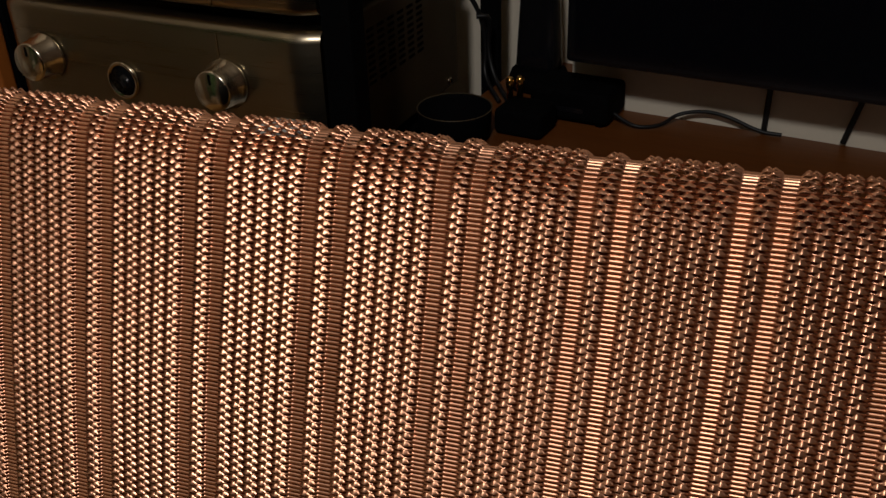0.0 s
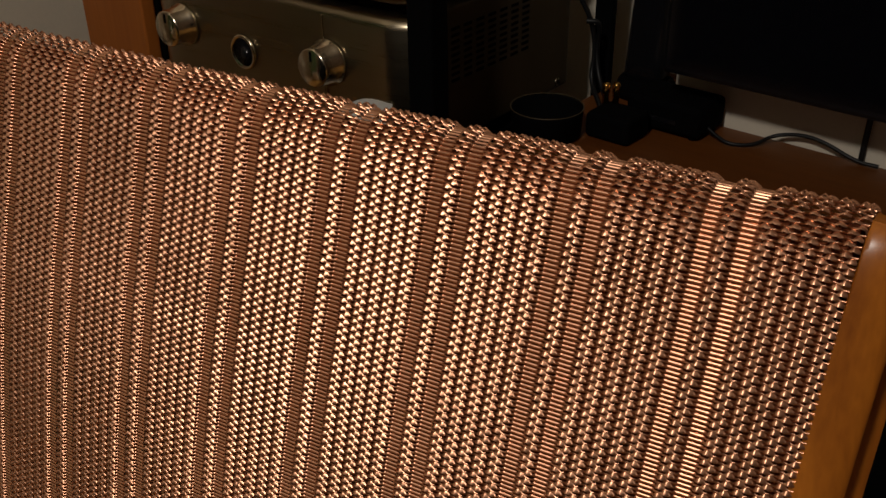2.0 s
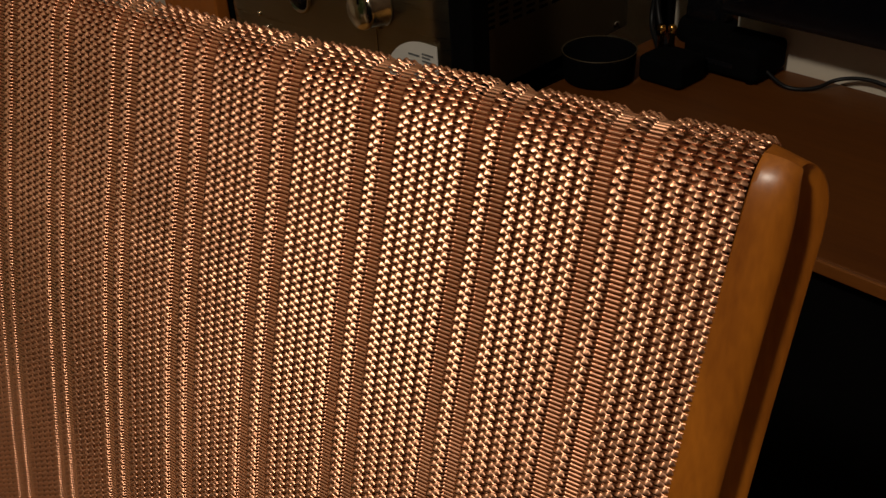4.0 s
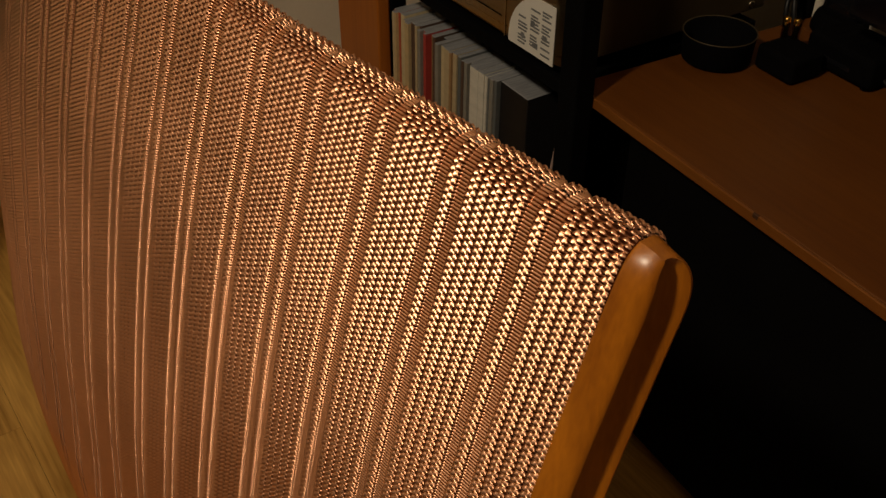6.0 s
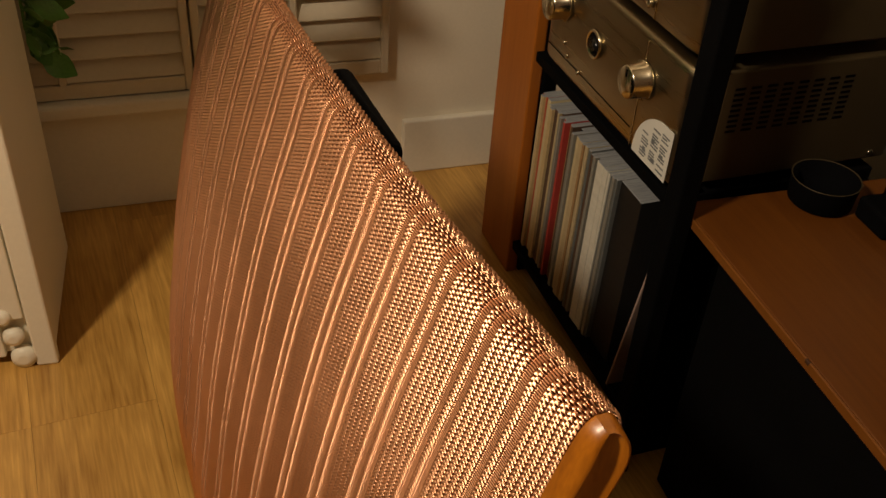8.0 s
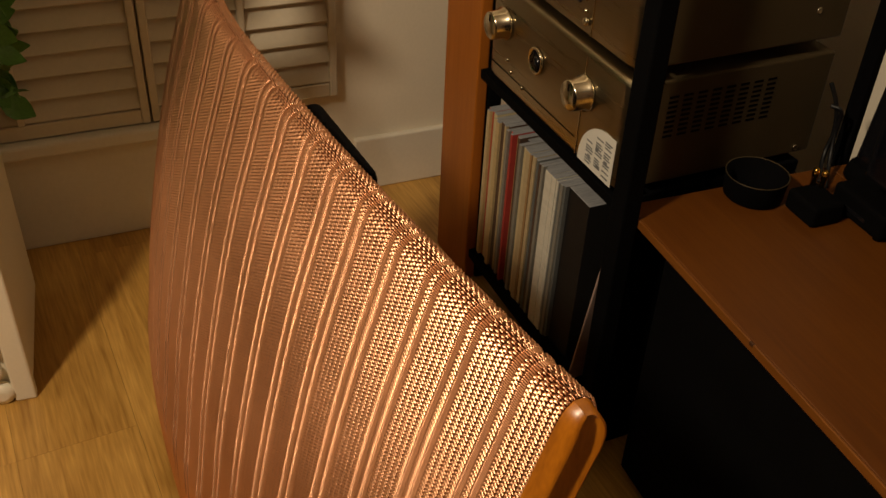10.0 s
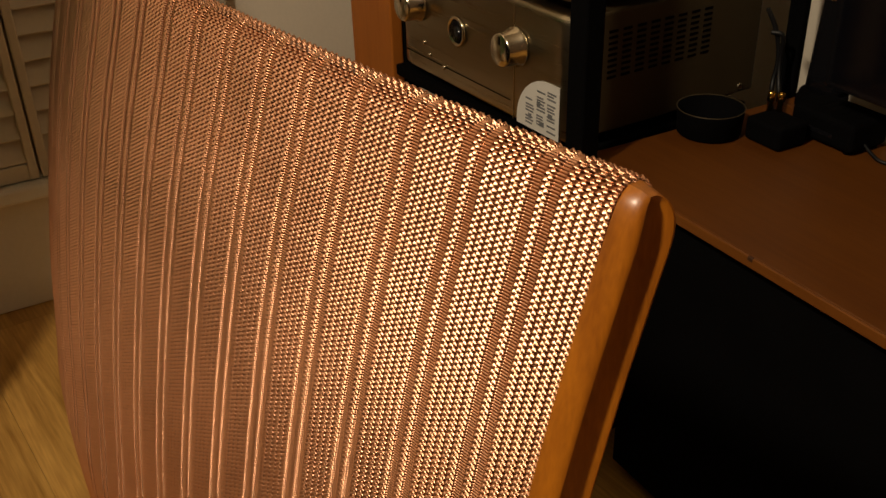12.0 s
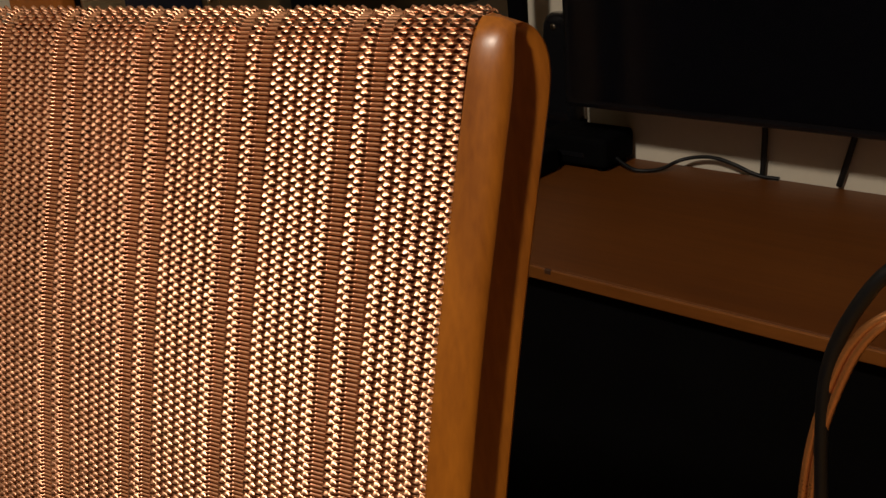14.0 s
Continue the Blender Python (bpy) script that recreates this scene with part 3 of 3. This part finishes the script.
def desk():
    thing = base("low_desk", DESK, "long low brown veneered desk with a dark base", "desk")
    part("desktop", box((0.014, 0.0035, 0.465), (1.9, 0.347, 0.478), 0.002), DESK_WOOD, thing, "orange-brown wood veneer top")
    part("desktop_return", box((0.016, 0.3474, 0.4652), (0.124, 0.478, 0.4778), 0.001), DESK_WOOD, thing, "narrow piece of the top behind the rack")
    part("edge_strip", box((0.014, 0.0, 0.4653), (1.9, 0.0033, 0.4776), 0.001), EDGE_WOOD, thing)
    # Body added in black so the space under the top renders dark.
    part("cabinet_body", box((0.10, 0.02, 0.03), (1.88, 0.34, 0.4645), 0.003), MATT_BLACK, thing, "black cabinet body, added to keep the space under the top dark")
    part("edge_chip", box((0.309, -0.0005, 0.4725), (0.317, 0.0030, 0.4783), 0.001, 1), CHIP, thing, "dark worn chip in the edge")
    for a in (0.14, 1.84):
        part("plinth", box((a - 0.03, 0.1, 0.0), (a + 0.03, 0.32, 0.0295)), MATT_BLACK, thing)


desk()


def television():
    thing = base("television", DESK @ pose(0, 0, 0.4784), "large dark flat screen on the desk", "television")
    part("screen_frame", box((0.150, 0.266, 0.080), (1.47, 0.315, 0.82), 0.006), GLOSS_BLACK, thing)
    part("screen", box((0.162, 0.2645, 0.092), (1.458, 0.2658, 0.81)), SCREEN, thing, "black glass screen")
    part("neck", box((0.85, 0.285, 0.01), (0.97, 0.312, 0.10), 0.004), GLOSS_BLACK, thing)
    part("stand", box((0.75, 0.19, 0.0), (1.1, 0.33, 0.012), 0.004), GLOSS_BLACK, thing)


television()


def desk_things():
    bowl = part("round_tin", lathe([(0.038, 0.0), (0.0415, 0.003), (0.0435, 0.033), (0.0445, 0.036), (0.0425, 0.036), (0.0405, 0.006), (0.0, 0.005)], 48), MATT_BLACK)
    bowl.matrix_basis = DESK @ pose(0.046, 0.188, 0.4784)
    tagged(bowl, "shallow round black tin with a pale rim", "tin")
    part("rim", lathe([(0.0443, 0.0358), (0.0446, 0.0368), (0.0437, 0.0370), (0.0428, 0.0362)], 48, capped=False), CASE, bowl)
    plug = base("adaptor_block", DESK @ pose(0.114, 0.238, 0.4784), "small black adaptor with gold plugs", "adaptor")
    part("body", box((-0.030, -0.026, 0), (0.030, 0.026, 0.032), 0.006, 3), MATT_BLACK, plug)
    for dx, dy in ((-0.026, 0.012), (-0.016, 0.019)):
        part("gold_plug", lathe([(0.0040, 0.030), (0.0040, 0.044), (0.0050, 0.045), (0.0050, 0.056), (0.003, 0.058)], 16), GOLD, plug, at=pose(dx, dy, 0))
    # tall handset in a wide cradle
    phone = base("cordless_handset", DESK @ pose(0.072, 0.374, 0.4784), "tall black handset with rounded top standing in its cradle", "handset")
    bm = bmesh.new()
    rings = []
    for h, w, d in ((0.012, 0.030, 0.020), (0.05, 0.028, 0.018), (0.09, 0.026, 0.016), (0.13, 0.024, 0.014), (0.158, 0.022, 0.012), (0.167, 0.018, 0.010), (0.172, 0.011, 0.006)):
        rings.append([bm.verts.new((w * math.copysign(abs(math.cos(a)) ** 0.55, math.cos(a)), d * math.copysign(abs(math.sin(a)) ** 0.55, math.sin(a)), h))
                      for a in (2 * math.pi * (k + 0.5) / 24 for k in range(24))])
    for one, two in zip(rings, rings[1:]):
        for k in range(24):
            bm.faces.new((one[k], one[(k + 1) % 24], two[(k + 1) % 24], two[k])).smooth = True
    bm.faces.new(rings[0])
    bm.faces.new(rings[-1])
    bmesh.ops.recalc_face_normals(bm, faces=bm.faces)
    part("handset", bm, GLOSS_BLACK, phone)
    bm, rings = bmesh.new(), []
    for h, w, d, x in ((0.0, 0.034, 0.028, 0.0), (0.004, 0.037, 0.031, 0.0), (0.012, 0.037, 0.031, 0.0), (0.020, 0.036, 0.028, 0.0), (0.026, 0.034, 0.025, 0.0), (0.028, 0.032, 0.023, 0.0)):
        rings.append([bm.verts.new((x + w * math.copysign(abs(math.cos(a)) ** 0.6, math.cos(a)), d * math.copysign(abs(math.sin(a)) ** 0.6, math.sin(a)), h))
                      for a in (2 * math.pi * (k + 0.5) / 32 for k in range(32))])
    for one, two in zip(rings, rings[1:]):
        for k in range(32):
            bm.faces.new((one[k], one[(k + 1) % 32], two[(k + 1) % 32], two[k])).smooth = True
    bm.faces.new(rings[0])
    bm.faces.new(rings[-1])
    bmesh.ops.recalc_face_normals(bm, faces=bm.faces)
    part("cradle", bm, MATT_BLACK, phone)
    # Chrome disc stands in for a bright glint near the handset's top.
    part("glint_disc", lathe([(0.004, 0.0), (0.004, -0.0015), (0.002, -0.002)], 16, axis="Y"), CHROME, phone, at=pose(-0.002, -0.0125, 0.155))

    router = base("router_box", DESK @ pose(0.102, 0.274, 0.4784), "low black plastic router box on the desk", "router")
    part("body", box((0, 0, 0.004), (0.100, 0.068, 0.042), 0.007, 3), MATT_BLACK, router)
    for dx, dy in ((0.012, 0.012), (0.088, 0.012), (0.012, 0.056), (0.088, 0.056)):
        part("foot", lathe([(0.006, 0.0), (0.006, 0.004)], 12), MATT_BLACK, router, at=pose(dx, dy, 0))
    part("status_window", box((0.030, -0.0012, 0.016), (0.070, 0.0006, 0.022), 0.0004, 1), GLOSS_BLACK, router)
    for k in range(5):
        part("vent_slot", box((0.022 + 0.012 * k, 0.020, 0.0418), (0.028 + 0.012 * k, 0.052, 0.0424)), MATT_BLACK, router)

    def cable(name, points, radius, mat, label, m=DESK):
        ob = part(name, tube(points, radius), mat, at=m)
        return tagged(ob, label, "cable")

    z = 0.4812
    cable("desk_cable", [(0.1995, 0.300, 0.492), (0.216, 0.296, 0.485), (0.235, 0.292, z), (0.258, 0.31, z), (0.268, 0.333, 0.489), (0.30, 0.337, 0.497), (0.33, 0.337, 0.494), (0.365, 0.337, z), (0.39, 0.339, z)], 0.0023, CABLE,
          "thin black cable curving over the desk")
    cable("hanging_cable", [(0.372, 0.322, 0.60), (0.371, 0.338, 0.57), (0.370, 0.342, 0.53), (0.369, 0.342, 0.482)], 0.0034, CABLE, "black cable hanging straight down behind the screen")
    cable("hanging_cable", [(0.495, 0.322, 0.60), (0.477, 0.338, 0.57), (0.465, 0.342, 0.52), (0.456, 0.342, 0.482)], 0.0034, CABLE, "black cable hanging aslant behind the screen")
    for k, (a, w) in enumerate(((0.055, 0.02), (0.070, -0.01))):
        cable("signal_cable", [(-0.004 + 0.012 * k, 0.322, 0.61 - 0.03 * k), (a - 0.046, 0.332, 0.58), (a - 0.050 + w * 0.5, 0.337, 0.54), (a - 0.042, 0.330, 0.50), (a - 0.005, 0.30, z)], 0.0032, CABLE, "black signal cable dropping behind the units")
    # loudspeaker lead and mains lead that hang in front of the desk
    cable("mains_lead", [(0.82, 0.02, 0.4825), (0.80, -0.06, 0.57), (0.74, -0.16, 0.655), (0.685, -0.20, 0.645), (0.655, -0.20, 0.59), (0.648, -0.20, 0.54), (0.66, -0.20, 0.40), (0.70, -0.16, 0.0045)], 0.0042, CABLE,
          "black mains lead looping over the desk edge to the floor")
    lead = base("speaker_lead", DESK, "twin copper speaker lead in clear insulation", "cable")
    for k in (-1, 1):
        pts = [(0.76, 0.03, 0.482), (0.73, -0.08, 0.57), (0.695, -0.19, 0.612), (0.668, -0.20, 0.595), (0.652, -0.20, 0.545), (0.645, -0.20, 0.50), (0.644, -0.20, 0.45), (0.66, -0.19, 0.25), (0.68, -0.15, 0.0035)]
        part("conductor", tube([(x + k * 0.0026, y, q) for x, y, q in pts], 0.0026), COPPER_CABLE, lead)


desk_things()


# ---- cream cupboard by the left wall, with a plant on it ----
def cupboard():
    thing = base("cream_cupboard", pose(-1.02, -0.31, 0, 0, 0, -9), "cream painted cupboard with carved corner foot", "cupboard")
    part("body", box((-0.29, -0.70, 0.02), (-0.012, 0.0, 0.585), 0.003), CABINET, thing)
    part("top", box((-0.30, -0.71, 0.5855), (0.010, 0.012, 0.605), 0.006, 3), CABINET, thing)
    part("door", box((-0.0115, -0.67, 0.10), (0.004, -0.035, 0.57), 0.003), CABINET, thing)
    part("corner_post", box((-0.0118, -0.032, 0.0), (0.008, 0.003, 0.584), 0.004, 2), CABINET, thing)
    part("plinth", box((-0.0116, -0.66, 0.02), (0.002, -0.075, 0.095), 0.004), CABINET, thing)
    for y, z, r in ((-0.066, 0.108, 0.015), (-0.056, 0.066, 0.017), (-0.048, 0.021, 0.021)):
        part("carved_scroll", lathe([(r * 0.4, -0.012), (r * 0.9, -0.008), (r, 0.0), (r * 0.9, 0.008), (r * 0.4, 0.012)], 24), CABINET, thing, at=pose(0.002, y, z) @ pose(0, 0, 0, 0, 90, 0))
    part("door_pull", lathe([(0.006, 0.0), (0.006, 0.012), (0.013, 0.018), (0.013, 0.024), (0.006, 0.028)], 20), CABINET, thing, at=pose(0.004, -0.12, 0.30) @ pose(0, 0, 0, 0, 90, 0))


cupboard()


def plant():
    thing = base("potted_plant", pose(-1.16, -0.40, 0.6055), "bushy green trailing plant in a dark pot on the cupboard", "plant")
    part("pot", lathe([(0.058, 0.0), (0.064, 0.004), (0.078, 0.115), (0.082, 0.12), (0.076, 0.12), (0.072, 0.10), (0.0, 0.096)], 28), BLACK, thing)
    rng = random.Random(8)
    bm = bmesh.new()
    rows = []
    for i in range(7):
        u = i / 6
        w = 0.0015 if u < 0.2 else 0.020 * math.sin(math.pi * min(1, (u - 0.2) / 0.8)) + 0.001
        rows.append([bm.verts.new((0.02 * u * u + abs(q) * 0.004, q * w, 0.075 * u)) for q in (-1, 0, 1)])
    for a, b in zip(rows, rows[1:]):
        for i in range(2):
            bm.faces.new((a[i], a[i + 1], b[i + 1], b[i])).smooth = True
    leaf_mesh = mesh_of(bm, "leaf", LEAF)
    lines = []
    for k in range(5):                  # strands that hang over the cupboard's end
        x = rng.uniform(-0.25, -0.16)
        lines.append([Vector((x * 0.3, 0.03, 0.11)), Vector((x * 0.7, 0.09, 0.14)), Vector((x, 0.125, 0.08)), Vector((x * 1.1, 0.142, -0.06)),
                      Vector((x * 1.15, 0.140, -0.14 - 0.11 * rng.random()))])
    for k in range(34):                 # arching stems of the bush
        a, reach, high = 2 * math.pi * (k + rng.random()) / 34, rng.uniform(0.10, 0.26), rng.uniform(0.26, 0.72)
        way = Vector((math.cos(a), math.sin(a) + 0.4, 0))
        lines.append([way * 0.02 + Vector((0, 0, 0.10)), way * reach * 0.4 + Vector((0, 0, high * 0.7)), way * reach * 0.8 + Vector((0, 0, high)), way * reach * 1.15 + Vector((0, 0, high * 0.86))])
    for pts in lines:
        part("stem", tube(pts, 0.0016, 6), LEAF, thing)
        line = smooth_line(pts, 2)
        for i in range(2, len(line)):
            ob = new("leaf", leaf_mesh)
            ob.parent = thing
            size = rng.uniform(0.7, 1.2) * (1.0 if len(pts) == 5 else 1.8)
            ob.matrix_basis = Matrix.Translation(line[i]) @ pose(0, 0, 0, rng.uniform(-170, -60), rng.uniform(-50, 50), rng.uniform(-180, 180) if len(pts) == 4 else rng.uniform(-70, 70)) @ Matrix.Diagonal((size, size, size, 1))


plant()
